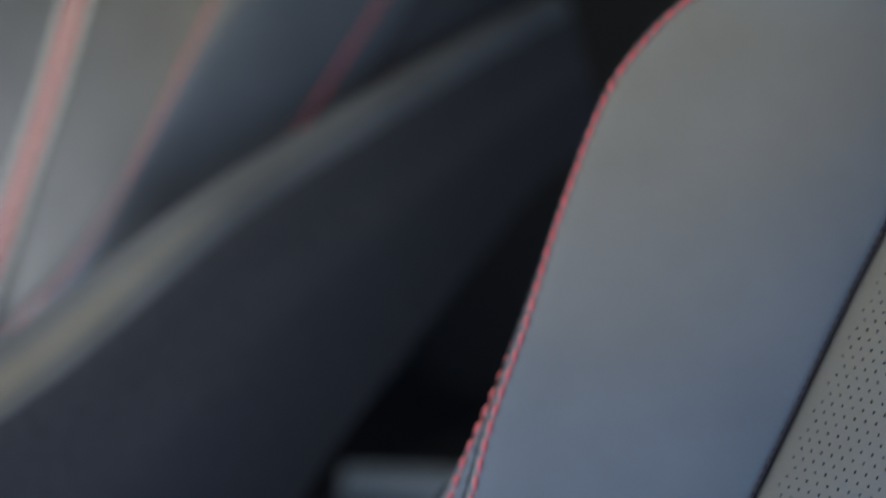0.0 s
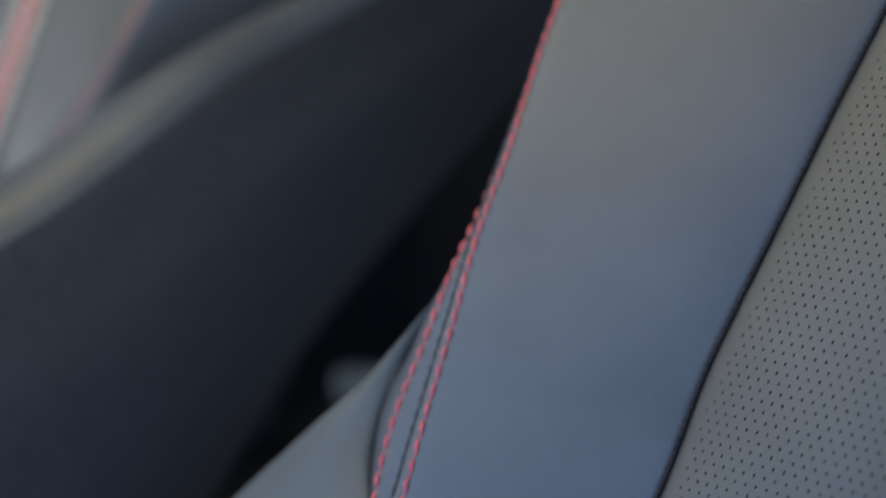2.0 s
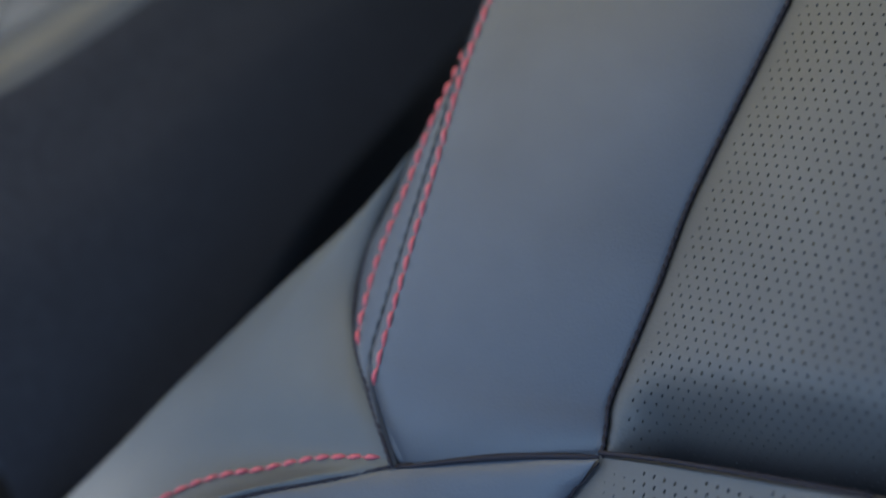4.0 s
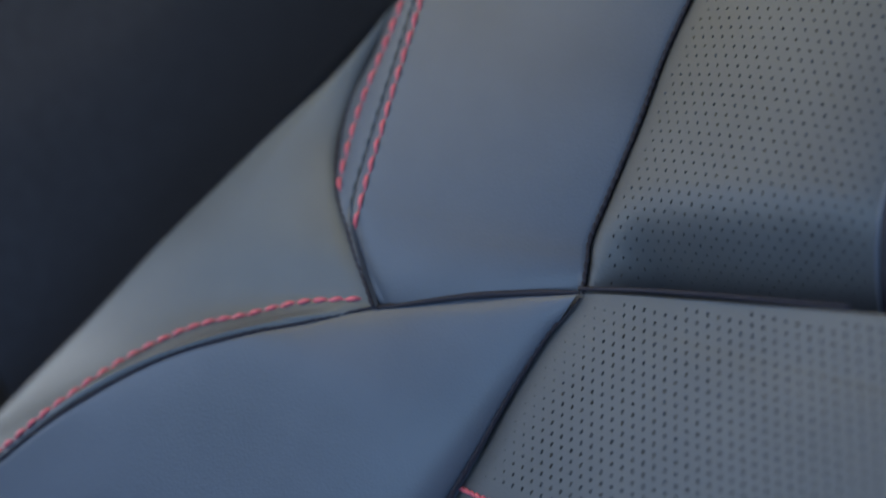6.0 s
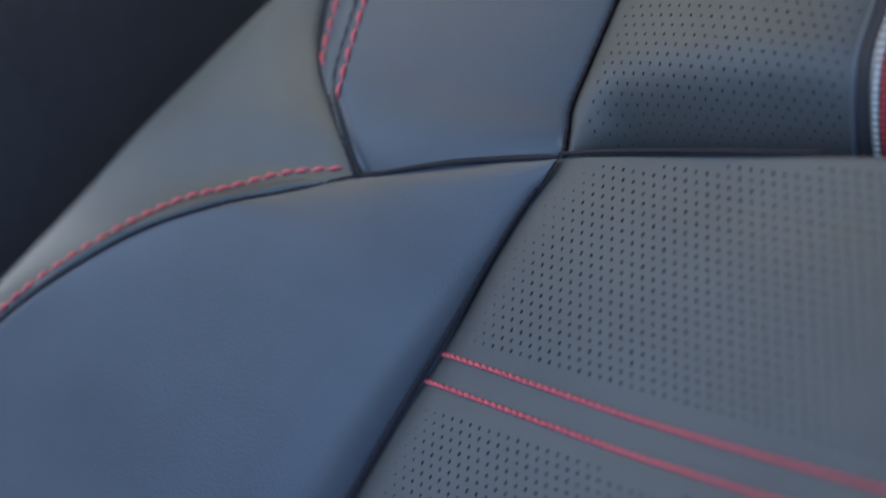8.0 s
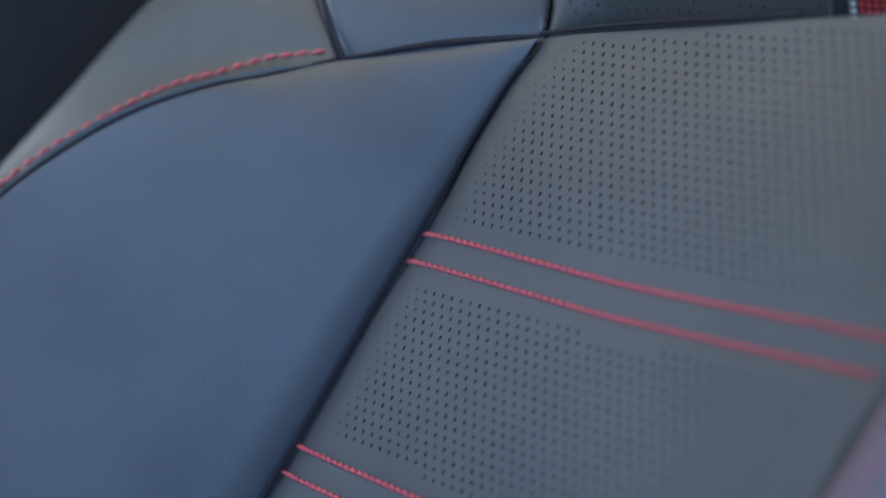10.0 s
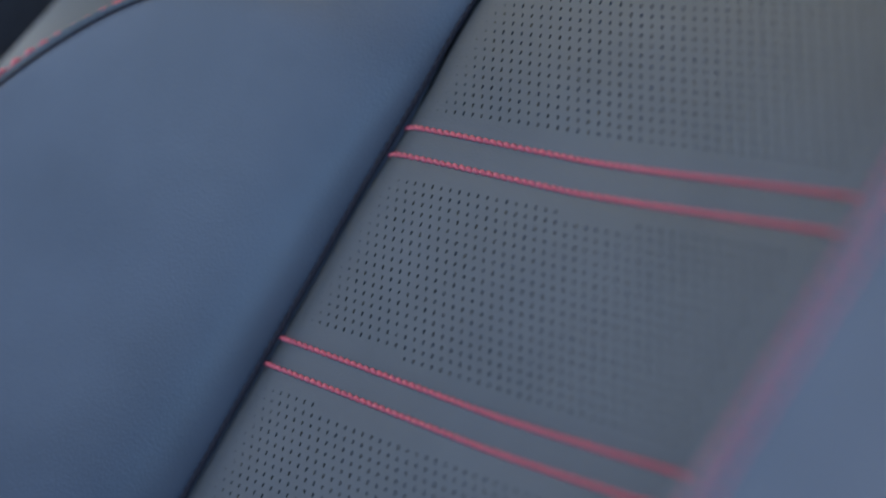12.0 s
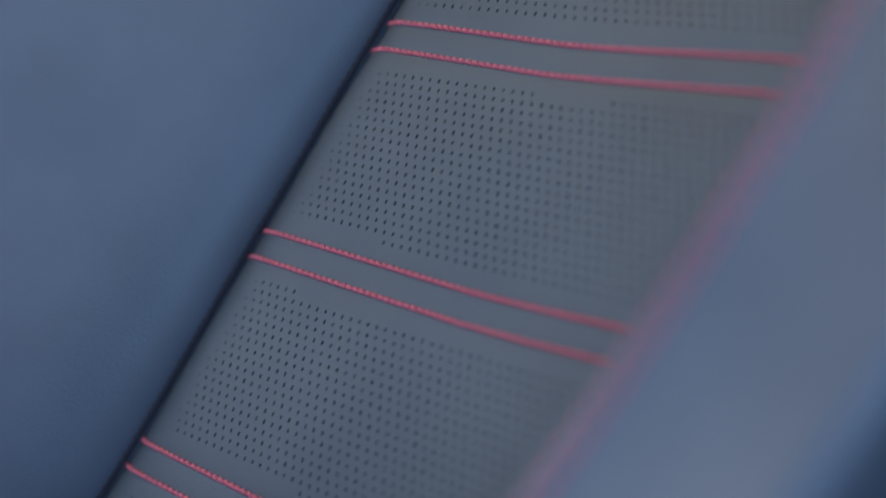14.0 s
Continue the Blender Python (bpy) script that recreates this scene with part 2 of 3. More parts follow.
def bow(x):
    """How far the stitch lines climb past the middle of the lower pad."""
    return 4.4 * (np.maximum(0, x - 76) / 100) ** 1.25


def rise(x):
    """How far the lower pad's upper edge climbs towards the middle of the seat."""
    return 0.2 * np.maximum(x, 0) - 0.0002 * x * x


def below_lip(x, y):
    """Distance along the lower pad from its upper edge: negative on the open face."""
    o = rise(x)
    v = np.where(y - o > -10, y - o, (y - 70 * o / 60) / (1 + o / 60))
    return np.where(v < -70, y, v)


def lower_height(x, y):
    """Height of the lower pad: rolled to its seam, sunk along the stitch lines and under the upper pad."""
    v = below_lip(x, y)
    w = x - seam_x(v) + 3.4
    q = np.clip(1 - w / 10, 0, 1)
    edge = 1.5 * np.maximum(0, 1 - w / 45) ** 2 + 6.5 * np.maximum(0, 1 - w / 18) ** 2 + 1 - np.sqrt(1 - q * q)
    tilt = np.clip((x - 70) / 110, 0, 1)
    z = 3.2 + 1.5 * np.clip(-y / 150, 0, 1) + 5.5 * tilt * tilt * (3 - 2 * tilt) - np.interp(-y, (0, 80), (0.25, 1.0)) * edge
    y = y - bow(x)
    for line in LINES:
        z = z - 0.3 * np.exp(-(((y - line) / 3.0) ** 2))
    for top, low in ((-8, LINES[0]), (LINES[1], LINES[2]), (LINES[3], LINES[4]), (LINES[5], -440)):
        z = z + np.sin(math.pi * np.clip((y - low) / (top - low), 0, 1)) ** 0.6
    z = z + 0.5 * np.array([noise.noise((a * 0.02, b * 0.02, 3.0)) for a, b in zip(np.ravel(x), np.ravel(y))]).reshape(np.shape(x))
    return z - 14 * (np.maximum(0, v + 1) / 4) ** 1.8


def lower_lip():
    """The strip of the lower pad that rolls under the upper one."""
    v, u = np.meshgrid(np.r_[np.linspace(14, 2, 8), np.linspace(1.4, -2.8, 20)], np.linspace(0, 1, 90), indexing="ij")
    x = seam_x(v) - 3.4 + u * 226
    y = v + rise(x)
    z = lower_height(x, y)
    z[-1] -= 0.2
    return np.stack((x, y, z), 2)


def lower_lattice():
    """Lattice of the lower pad's punched leather."""

    def fit(x, y):
        x = np.clip(x, seam_x(y) - 3.4, seam_x(y) + 222.6)
        return x, np.clip(y, -450, rise(x) - 2.4)

    def holed(x, y):
        if any(b - 9.5 < y - bow(x) < a + 9.5 for a, b in zip(LINES[::2], LINES[1::2])):
            return 0.0
        gap = x - float(seam_x(y))
        if not (8 < gap < 206 and -444 < y < rise(x) - 4.6):
            return 0.0
        return 0.48 * min(1.0, max(0.45, (gap - 4) / 22))

    return (16.2, -127.0), (5.02, 0.15), (1.69, -4.46), (-56, 62), (-34, 74), fit, lower_height, holed


def upper_lattice(inner, right, grid):
    """Lattice of the upper pad's punched leather, its spacing kept along the curl at the lower edge."""
    us = (grid[:, :, 0] - grid[:, :1, 0]) / (grid[:, -1:, 0] - grid[:, :1, 0])
    tab = np.linspace(52, 0, 105)
    run = np.r_[0, np.cumsum(np.hypot(np.diff(tab), np.diff(66 * (1 - tab / 52) ** 2.5)))]

    def fit(x, y):
        x = np.clip(x, np.interp(y, inner[:, 1], inner[:, 0]), np.interp(y, right[:, 1], right[:, 0]))
        lift = 0.2 * np.maximum(x, 0)
        far = np.clip(x / 30, 0, 1)
        s = y - lift
        s = np.where(s < 52, np.interp(52 - s, run, tab) * far + np.maximum(s, 0) * (1 - far), s)
        return x, np.clip(s + lift, 0, 411)

    def height(x, y):
        out = np.zeros(np.shape(x))
        for k in np.ndindex(np.shape(x)):
            u = np.clip((x[k] - inner[:, 0]) / (right[:, 0] - inner[:, 0]), 0, 1)
            j = float(np.interp(y[k], inner[:, 1] + u * (right[:, 1] - inner[:, 1]), np.arange(NV)))
            a = min(int(j), NV - 2)
            rows = [np.interp(np.interp(j, np.arange(NV), u), us[q], grid[q, :, 2]) for q in (a, a + 1)]
            out[k] = rows[0] * (a + 1 - j) + rows[1] * (j - a)
        return out

    def holed(x, y):
        if np.interp(y, inner[:, 1], inner[:, 0]) + 9 < x < 113 and 0.2 * x + 3 < y < 404:
            return 0.39
        return 0.0

    return (21.1, 112.8), (4.93, 0.31), (2.5, -4.5), (-34, 62), (-68, 50), fit, height, holed


LOOP = ((0, 0), (0, 1), (0, 2), (1, 2), (2, 2), (2, 1), (2, 0), (1, 0))


def punched_pad(name, lattice, parent, label):
    """Leather on a slanted lattice with a hole punched through the middle of each cell, and the dark pits below the holes."""
    origin, along, down, ks, rs, fit, height, holed = lattice
    nk, nr = ks[1] - ks[0], rs[1] - rs[0]
    r, k = np.meshgrid(rs[0] - 0.5 + np.arange(2 * nr + 1) / 2, ks[0] - 0.5 + np.arange(2 * nk + 1) / 2, indexing="ij")
    rawx, rawy = origin[0] + k * along[0] + r * down[0], origin[1] + k * along[1] + r * down[1]
    x, y = fit(rawx, rawy)
    z = height(x, y)
    cx, cy = x[1::2, 1::2], y[1::2, 1::2]
    slope_x = height(cx + 0.6, cy) - height(cx - 0.6, cy)
    slope_y = height(cx, cy + 0.6) - height(cx, cy - 0.6)
    nx, ny = height(x - 0.5, y) - height(x + 0.5, y), height(x, y - 0.5) - height(x, y + 0.5)
    verts, faces, used, normals = [], [], {}, []
    pit_verts, pit_faces = [], []

    def at(b, a):
        if (b, a) not in used:
            used[b, a] = len(verts)
            verts.append(mm((x[b, a], y[b, a], z[b, a])))
            normals.append(mm((nx[b, a], ny[b, a], 1.0)).normalized())
        return used[b, a]

    for b in range(nr):
        for a in range(nk):
            bx, by = x[2 * b : 2 * b + 3, 2 * a : 2 * a + 3], y[2 * b : 2 * b + 3, 2 * a : 2 * a + 3]
            if np.ptp(bx) < 0.05 or np.ptp(by) < 0.05 or abs((bx[2, 2] - bx[0, 0]) * (by[2, 0] - by[0, 2]) - (by[2, 2] - by[0, 0]) * (bx[2, 0] - bx[0, 2])) < 0.1:
                continue
            px, py, pz = x[2 * b + 1, 2 * a + 1], y[2 * b + 1, 2 * a + 1], z[2 * b + 1, 2 * a + 1]
            size = holed(px, py)
            if not size:
                for q in (0, 1):
                    for p in (0, 1):
                        faces.append((at(2 * b + q, 2 * a + p), at(2 * b + q + 1, 2 * a + p), at(2 * b + q + 1, 2 * a + p + 1), at(2 * b + q, 2 * a + p + 1)))
                continue
            sx, sy = slope_x[b, a] / 1.2, slope_y[b, a] / 1.2
            size *= random.uniform(0.92, 1.08)
            lean = 0.06 + random.uniform(-0.06, 0.06)
            deep = 0.4 + min(2.0, 1.6 * max(0.0, sy - 0.3))
            normal = np.array((-sx, -sy, 1.0)) / math.sqrt(1 + sx * sx + sy * sy)
            first, low, lips = len(verts), len(pit_verts), []
            for m in range(8):
                turn = math.pi * (3 - m) / 4
                dy = 2.5 * size * math.sin(turn) / math.sqrt(1 + sy * sy)
                dx = size * math.cos(turn) / math.sqrt(1 + sx * sx) + lean * dy
                rim = np.array((px + dx, py + dy, pz + sx * dx + sy * dy - 0.08))
                inward = np.array((px, py, pz)) - rim
                verts.append(mm(rim))
                normals.append(mm(normal).normalized())
                lips.append((rim, rim - normal * deep, inward))
                pit_verts.append(mm(rim - inward * 0.04 - normal * (deep - 0.04)))
                pit_verts.append(mm(rim + inward * 0.1 - normal * (deep + 1.3)))
            lip = len(verts)
            for rim, under, inward in lips:
                for p in (rim, under):
                    verts.append(mm(p))
                    normals.append((mm(inward).normalized() + mm(normal).normalized() * 0.3).normalized())
            for m in range(8):
                o, o1 = LOOP[m], LOOP[(m + 1) % 8]
                faces.append((at(2 * b + o[0], 2 * a + o[1]), first + m, first + (m + 1) % 8, at(2 * b + o1[0], 2 * a + o1[1])))
                n = (m + 1) % 8
                faces.append((lip + 2 * m, lip + 2 * m + 1, lip + 2 * n + 1, lip + 2 * n))
                pit_faces.append((low + 2 * m, low + 2 * m + 1, low + 2 * n + 1, low + 2 * n))
            pit_faces.append(tuple(low + 2 * m + 1 for m in range(8)))
    pad = None
    for title, points, polygons, material, smooth in ((name, verts, faces, INSERT, True), ("perforation", pit_verts, pit_faces, HOLE, False)):
        me = bpy.data.meshes.new(title)
        me.from_pydata(points, [], polygons)
        me.materials.append(material)
        me.polygons.foreach_set("use_smooth", [smooth] * len(me.polygons))
        if smooth:
            me.normals_split_custom_set_from_vertices(normals)
        ob = new(title, me)
        ob.parent = pad or parent
        if pad:
            tagged(ob, "dark punched holes", kind="stuff")
        else:
            pad = tagged(ob, label)
    return pad


def front_seat():
    seat = tagged(new("front_seat"), "dark grey leather sports seat with perforated insert and red stitching", "car seat", "front seats")
    edge, inner = matched(EDGE, NV), matched(INNER, NV)
    # upper bolster panel
    g = sheet(edge, inner, 4, lr=(7, 1.2), rr=(2.5, 1.5), br=(9, 5), nu=40)
    for _ in range(30):
        g[1:-1, 2:-2, 2] += 0.25 * (g[2:, 2:-2, 2] + g[:-2, 2:-2, 2] - 2 * g[1:-1, 2:-2, 2])
    # fuller along the stitched edge
    for j in range(NV):
        full = np.interp(edge[j][1], (-40, 0, 25, 60, 130), (3, 6.6, 5.9, 5.2, 4.5))
        for i in range(40):
            s = np.linalg.norm(g[j, i, :2] - edge[j][:2])
            g[j, i, 2] += full * (1 - math.exp(-s / 4.5)) * math.exp(-s / 45)
    part("upper_bolster", grid_mesh(g), LEATHER, seat, "smooth bluish grey leather panel")
    # upper perforated pad, up to the middle trim
    right = matched([(118, 23, 0), (118, 36, 0), (118, 50, 0), (117, 70, 0), (117, 95, 0), (117, 125, 0), (118, 160, 0), (120, 195, 0), (124, 225, 0), (128, 262, 0), (132, 305, 2), (136, 340, 3), (140, 375, 4), (146, 412, 4)], NV)
    gu = sheet(inner, right, 9, lr=(14, 3.0), rr=(4, 0.3), nu=48)
    for j in range(NV):
        for i in range(48):
            s = gu[j, i, 1] - 0.2 * max(0.0, gu[j, i, 0])
            if s < 52:
                far = min(1.0, max(0.0, gu[j, i, 0] - inner[j][0]) / 30)
                gu[j, i, 2] -= 66 * (1 - max(s, 0) / 52) ** 2.5 * far * far * (3 - 2 * far)
    punched_pad("upper_insert", upper_lattice(inner, right, gu), seat, "perforated grey leather pad tucked under at its lower edge")
    # woven trim down the middle of the upper section
    for name, mat, x0, x1, up, label in (("trim_edge", TRIM, 1.6, 6.8, 1.0, "dark woven edge band"), ("white_band", WHITE, 6.9, 10.3, 1.6, "white woven band"), ("red_band", REDWEB, 10.5, 37, 1.4, "red woven band"), ("white_band", WHITE, 37.2, 41.5, 1.6, "white woven band"), ("trim_edge", TRIM, 41.7, 48.0, 1.0, "dark woven edge band")):
        gt = np.zeros((NV, 7, 3))
        for j in range(NV):
            for i in range(7):
                u = i / 6
                p = gu[j, -3] + (gu[j, -1] - gu[j, -3]) * np.array((1, 1, 0))
                gt[j, i] = p + (x0 + (x1 - x0) * u, 0.2 * (x0 + (x1 - x0) * u), up + (-0.8 if i in (0, 6) else 0))
        part(name, grid_mesh(gt), mat, seat, label)
    border = np.array([gu[j, -1] for j in range(NV)])
    part("piping", tube(border + (-0.4, 0, 0.2), 1.5), LEATHER, seat, "leather piping beside the woven trim")
    # dark cord stands for the shade in the groove by the trim
    part("seam", tube(border + (1.4, 0.3, 0.0), 1.0), SEAM, seat, "dark cord for sewn seams and gap shade")
    # its other half, past the trim
    mid = 2 * 142.0
    flip = np.array((-1, 1, 1))
    turn = np.array((mid, 0, 0))
    part("upper_insert", grid_mesh(gu * flip + turn), INSERT, seat)
    part("upper_bolster", grid_mesh(g * flip + turn), LEATHER, seat)
    # stitched strip that rolls round the outer edge of the upper bolster
    strip = matched(STRIP, NV)
    gs = np.zeros((NV, 14, 3))
    for j in range(NV):
        for i in range(14):
            u = i / 13
            p = edge[j] * (1 - u) + strip[j] * u
            gs[j, i] = p + (0, 0, 3.2 * math.sin(math.pi * u) ** 0.8 - 1.2 * (1 - u) ** 6 - 2.0 * u**8)
    part("edge_strip", grid_mesh(gs), LEATHER, seat, "narrow leather strip with double red stitching")
    # lower bolster
    arc, low = matched(ARC, NV), matched(LOWSEAM, NV)
    gb = sheet(arc, low, 5.0, lr=(5, 2.2), rr=[(np.interp(-p[1], (60, 340), (12, 30)), np.interp(-p[1], (60, 340), (8, 13))) for p in low], nu=64, ease=150)
    for j in range(NV):
        for i in range(64):
            x, y, z = gb[j, i]
            gap = max(0.0, low[j][0] - x)
            gb[j, i, 2] += 1.2 * noise.noise((x * 0.012, y * 0.012, 1.0)) * min(1.0, i / 8, (63 - i) / 8)
            gb[j, i, 2] += np.interp(-y, (40, 150, 300), (0, 6.2, 8.6)) * (gap / 36) * math.exp(1 - gap / 36)
    part("lower_bolster", grid_mesh(gb), LEATHER, seat, "smooth bluish grey leather side bolster")
    # lower perforated pad
    gl = lower_lip()
    part("insert_lip", grid_mesh(gl), INSERT, seat, "rolled upper edge of the perforated pad")
    punched_pad("lower_insert", lower_lattice(), seat, "perforated grey leather pad with double red stitch lines")
    # near side bolster
    cr = matched(CREST, NV)
    prof = [(-27, -98), (-23, -74), (-19, -48), (-14, -24), (-8, -8), (-4, -2), (0, 0), (12, 1.8), (24, 4.5), (36, 7.5), (48, 11.2), (58, 14.6), (66, 17.8), (71, 19.2), (76, 18), (81, 11), (86, -8), (90, -40), (93, -90), (95, -150)]
    pr = matched([(p, 0, q) for p, q in prof], 40)
    gr = np.zeros((NV, 40, 3))
    for j in range(NV):
        for i in range(40):
            gr[j, i] = cr[j] + (pr[i][0], 0, pr[i][2])
    part("side_bolster", grid_mesh(gr), LEATHER, seat, "smooth bluish grey leather side bolster")
    # side panel outside the shoulder seam, rolling away at its outer edge
    sil = [(-137, 112, 36), (-154, 67.5, 41), (-172.5, 34, 44), (-195.3, -5.5, 46), (-217, -45.1, 49), (-238.3, -84.9, 50), (-261.6, -124.2, 51), (-287, -166.5, 52), (-318, -215, 52), (-338, -280, 50), (-350, -360, 50), (-358, -450, 50)]
    bnd = [(-136, 112, 35), (-142, 70, 37), (-138, 34, 38), (-122, 8, 40), (-98, -18, 41), (-80, -38, 38), (-103, -55.7, 53), (-127, -72.2, 67), (-169, -106.2, 81.5), (-214, -158, 90), (-258, -250, 92), (-274, -350, 92), (-284, -450, 92)]
    a, b = matched(sil, NV), matched(bnd, NV)
    gp = np.zeros((NV, 34, 3))
    OUTWARD = np.array((-0.88, 0.47, 0))
    CORNER = int(np.argmax(b[:, 0]))
    for j in range(NV):
        wide = np.linalg.norm(a[j] - b[j])
        lift, roll = 9 * (1 - math.exp(-wide / 45)), 7 * (1 - math.exp(-wide / 40))
        for i in range(34):
            if i < 14:
                k = 1 - i / 14
                turnk = k * 2.1
                p = a[j] + OUTWARD * roll * (math.sin(turnk) - 1) + np.array((0, 0, lift - roll * (1 - math.cos(turnk)) - 70 * max(0.0, k - 0.8)))
            else:
                k = (i - 14) / 19
                p = (a[j] - OUTWARD * roll) * (1 - k) + b[j] * k + np.array((0, 0, 0.44 * lift * math.sin(math.pi * k) + lift * (1 - k) + 2 * min(1.0, 4 * k) - rolled((1 - k) * wide, 3, 2)))
            if i >= 14:
                s = (1 - k) * wide
                p[2] += np.interp(b[j][1], (-160, -130, -107, -73, -50, -36), (0.5, 1.5, 5.5, 7, 8, 3.0)) * (1 - math.exp(-s / 7)) * math.exp(-s / 20) * (j > CORNER)
            gp[j, i] = p
    part("side_panel", grid_mesh(gp), SIDE, seat, "smooth leather shoulder panel with rounded edge")
    # dark sewn seams, and dark cords that put crease shade into the colour
    cord = stitch_mesh(6.0, 0.65, 0.15, SEAM)
    stitches("seam", inner + (0.3, 0, 0.7), 4.6, stitch_mesh(6.0, 0.95, 0.15, SEAM), seat, "dark cord for sewn seams and gap shade", tilt=12, material=SEAM, base=0.5)
    # dark cord along this seam also stands for the valley's shade
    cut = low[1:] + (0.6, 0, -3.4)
    part("seam", tube(cut, np.interp(-cut[:, 1], (5, 24, 55, 130), (0.4, 0.6, 1.05, 1.25))), SEAM, seat, "dark cord for the seam valley's shade by the perforated pad")
    stitches("seam", low[16:] + (0.6, 0, -2.4), 4.6, stitch_mesh(5.6, 0.75, 0.3, SEAM), seat, "dark cord for sewn seams and gap shade", tilt=10, material=SEAM, base=0.5)
    stitches("seam", arc[20:] + (0, 0, 0.5), 4.6, cord, seat, "dark cord for sewn seams and gap shade", tilt=12, material=SEAM, base=0.95)
    # dark cord drawn in place of the shadow in the crease
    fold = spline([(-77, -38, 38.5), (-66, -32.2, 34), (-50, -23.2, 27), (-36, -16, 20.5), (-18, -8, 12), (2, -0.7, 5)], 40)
    part("seam", tube(fold, np.interp(np.arange(40), (0, 8, 20, 32, 39), (0.7, 1.1, 1.6, 1.5, 0.8))), SEAM, seat, "dark cord standing for the crease shadow between the pads")
    edging = spline([(-78, -38, 40.8), (-97, -17, 44.3), (-107, -5, 45.9), (-122, 10, 44.5), (-135, 31, 40.5), (-140.5, 54, 38.6), (-140.5, 72, 36.6)], 60)
    stitches("seam", edging[:44], 4.6, stitch_mesh(6.0, 0.95, 0.15, SEAM), seat, "dark cord for sewn seams and gap shade", tilt=12, material=SEAM, base=0.9)
    part("seam", tube(edging[42:], np.linspace(0.9, 0.15, 18)), SEAM, seat, "dark cord for sewn seams and gap shade")
    # dark cord hides the pad's bright rim and paints shade there
    part("seam", tube(spline([(0, 1.2, 3.2), (30, 7.6, 4.6), (70, 14.6, 5.4), (120, 22.7, 5.4)], 30), 1.1), SEAM, seat, "dark cord for sewn seams and gap shade")
    stitches("seam", edge[18:] + (0, 0, 0.3), 7.4, stitch_mesh(5.6, 0.6, 0.7, TEAL), seat, "dark blind stitching", material=TEAL)
    # red stitching
    bold = stitch_mesh(8.6, 1.12, 0.9)
    fine = stitch_mesh(4.7, 1.2, 0.75)
    rst = spline([(-98.5, -7, 49.1), (-101, 11, 49.5), (-102.5, 26, 49.7), (-106.7, 66, 49.7), (-110, 104, 49.7), (-115, 149, 49.5), (-115.5, 196, 49.5), (-118, 229, 48.9), (-119.5, 269, 48.7), (-118.5, 320, 48.3), (-112, 351, 46.5), (-94, 384, 44.5), (-60, 406, 42.5)], 160)
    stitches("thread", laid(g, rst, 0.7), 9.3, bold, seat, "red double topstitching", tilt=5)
    lst = []
    for q in np.linspace(0.155, 0.97, 120):
        j = q * (NV - 1)
        j0 = int(j)
        c = np.interp(q, (0.18, 0.42), (6.4, 4.2))
        c0 = int(c)
        p, p1 = [gs[j0, i] * (1 - (j - j0)) + gs[min(j0 + 1, NV - 1), i] * (j - j0) for i in (c0, c0 + 1)]
        p = p * (1 - (c - c0)) + p1 * (c - c0)
        lst.append(p + (0, 0, 0.6))
    stitches("thread", np.array(lst), 9.3, bold, seat, "red double topstitching", tilt=5, out=(-0.3, 0, 1))
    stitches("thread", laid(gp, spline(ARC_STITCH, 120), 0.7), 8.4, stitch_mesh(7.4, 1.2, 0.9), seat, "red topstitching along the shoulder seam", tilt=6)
    for y in LINES:
        x0 = float(np.interp(-y, [-p[1] for p in LOWSEAM], [p[0] for p in LOWSEAM]))
        xs = np.linspace(x0 - 2.2, x0 + 221, 74)
        ys = y + bow(xs)
        row = np.stack((xs, ys, lower_height(xs, ys) + 0.5), 1)
        stitches("thread", row, 3.7, fine, seat, "red twisted quilting thread", tilt=-20)
    slim = stitch_mesh(5.6, 0.72)
    for dx in (-0.5, 6.0):
        k = np.interp(dx, pr[:, 0], pr[:, 2])
        stitches("thread", cr + (dx, 0, k + 0.5), 7.2, slim, seat, "red double topstitching")
    # closed back of the seat
    outline = [(-62, 418, 10), (-128, 320, 10), (-128, 150, 10), (-160, 60, 20), (-240, -84, 30), (-330, -250, 30), (-350, -450, 30)]
    oc = matched(outline, 40)
    gk = np.zeros((40, 13, 3))
    for j in range(40):
        wl, wr = oc[j][0], 284 - oc[j][0]
        if oc[j][1] < 20:
            wr = min(wr, 330)
        for i in range(13):
            u = i / 12
            gk[j, i] = (wl + (wr - wl) * u, oc[j][1] + 8, oc[j][2] - 130 * math.sin(math.pi * u) ** 0.35 if 0 < u < 1 else oc[j][2] - 12)
    part("back_shell", grid_mesh(gk), SHELL, seat, "black moulded plastic back shell")
    return seat


seat = front_seat()
seat.location = ORIGIN


def rounded_block(lo, hi, bevel):
    bm = bmesh.new()
    bmesh.ops.create_cube(bm, size=1)
    for v in bm.verts:
        v.co = Vector([(lo[k] + hi[k]) / 2 + v.co[k] * (hi[k] - lo[k]) for k in range(3)])
    bmesh.ops.bevel(bm, geom=list(bm.edges), offset=bevel, segments=4, profile=0.5, affect="EDGES")
    return bm


# cushion and base that carry the backrest
part("cushion", rounded_block((-0.27, -0.52, -0.62), (0.33, -0.02, -0.44), 0.05), LEATHER, seat)
part("seat_base", rounded_block((-0.22, -0.46, -0.75), (0.28, -0.02, -0.60), 0.02), SHELL, seat)


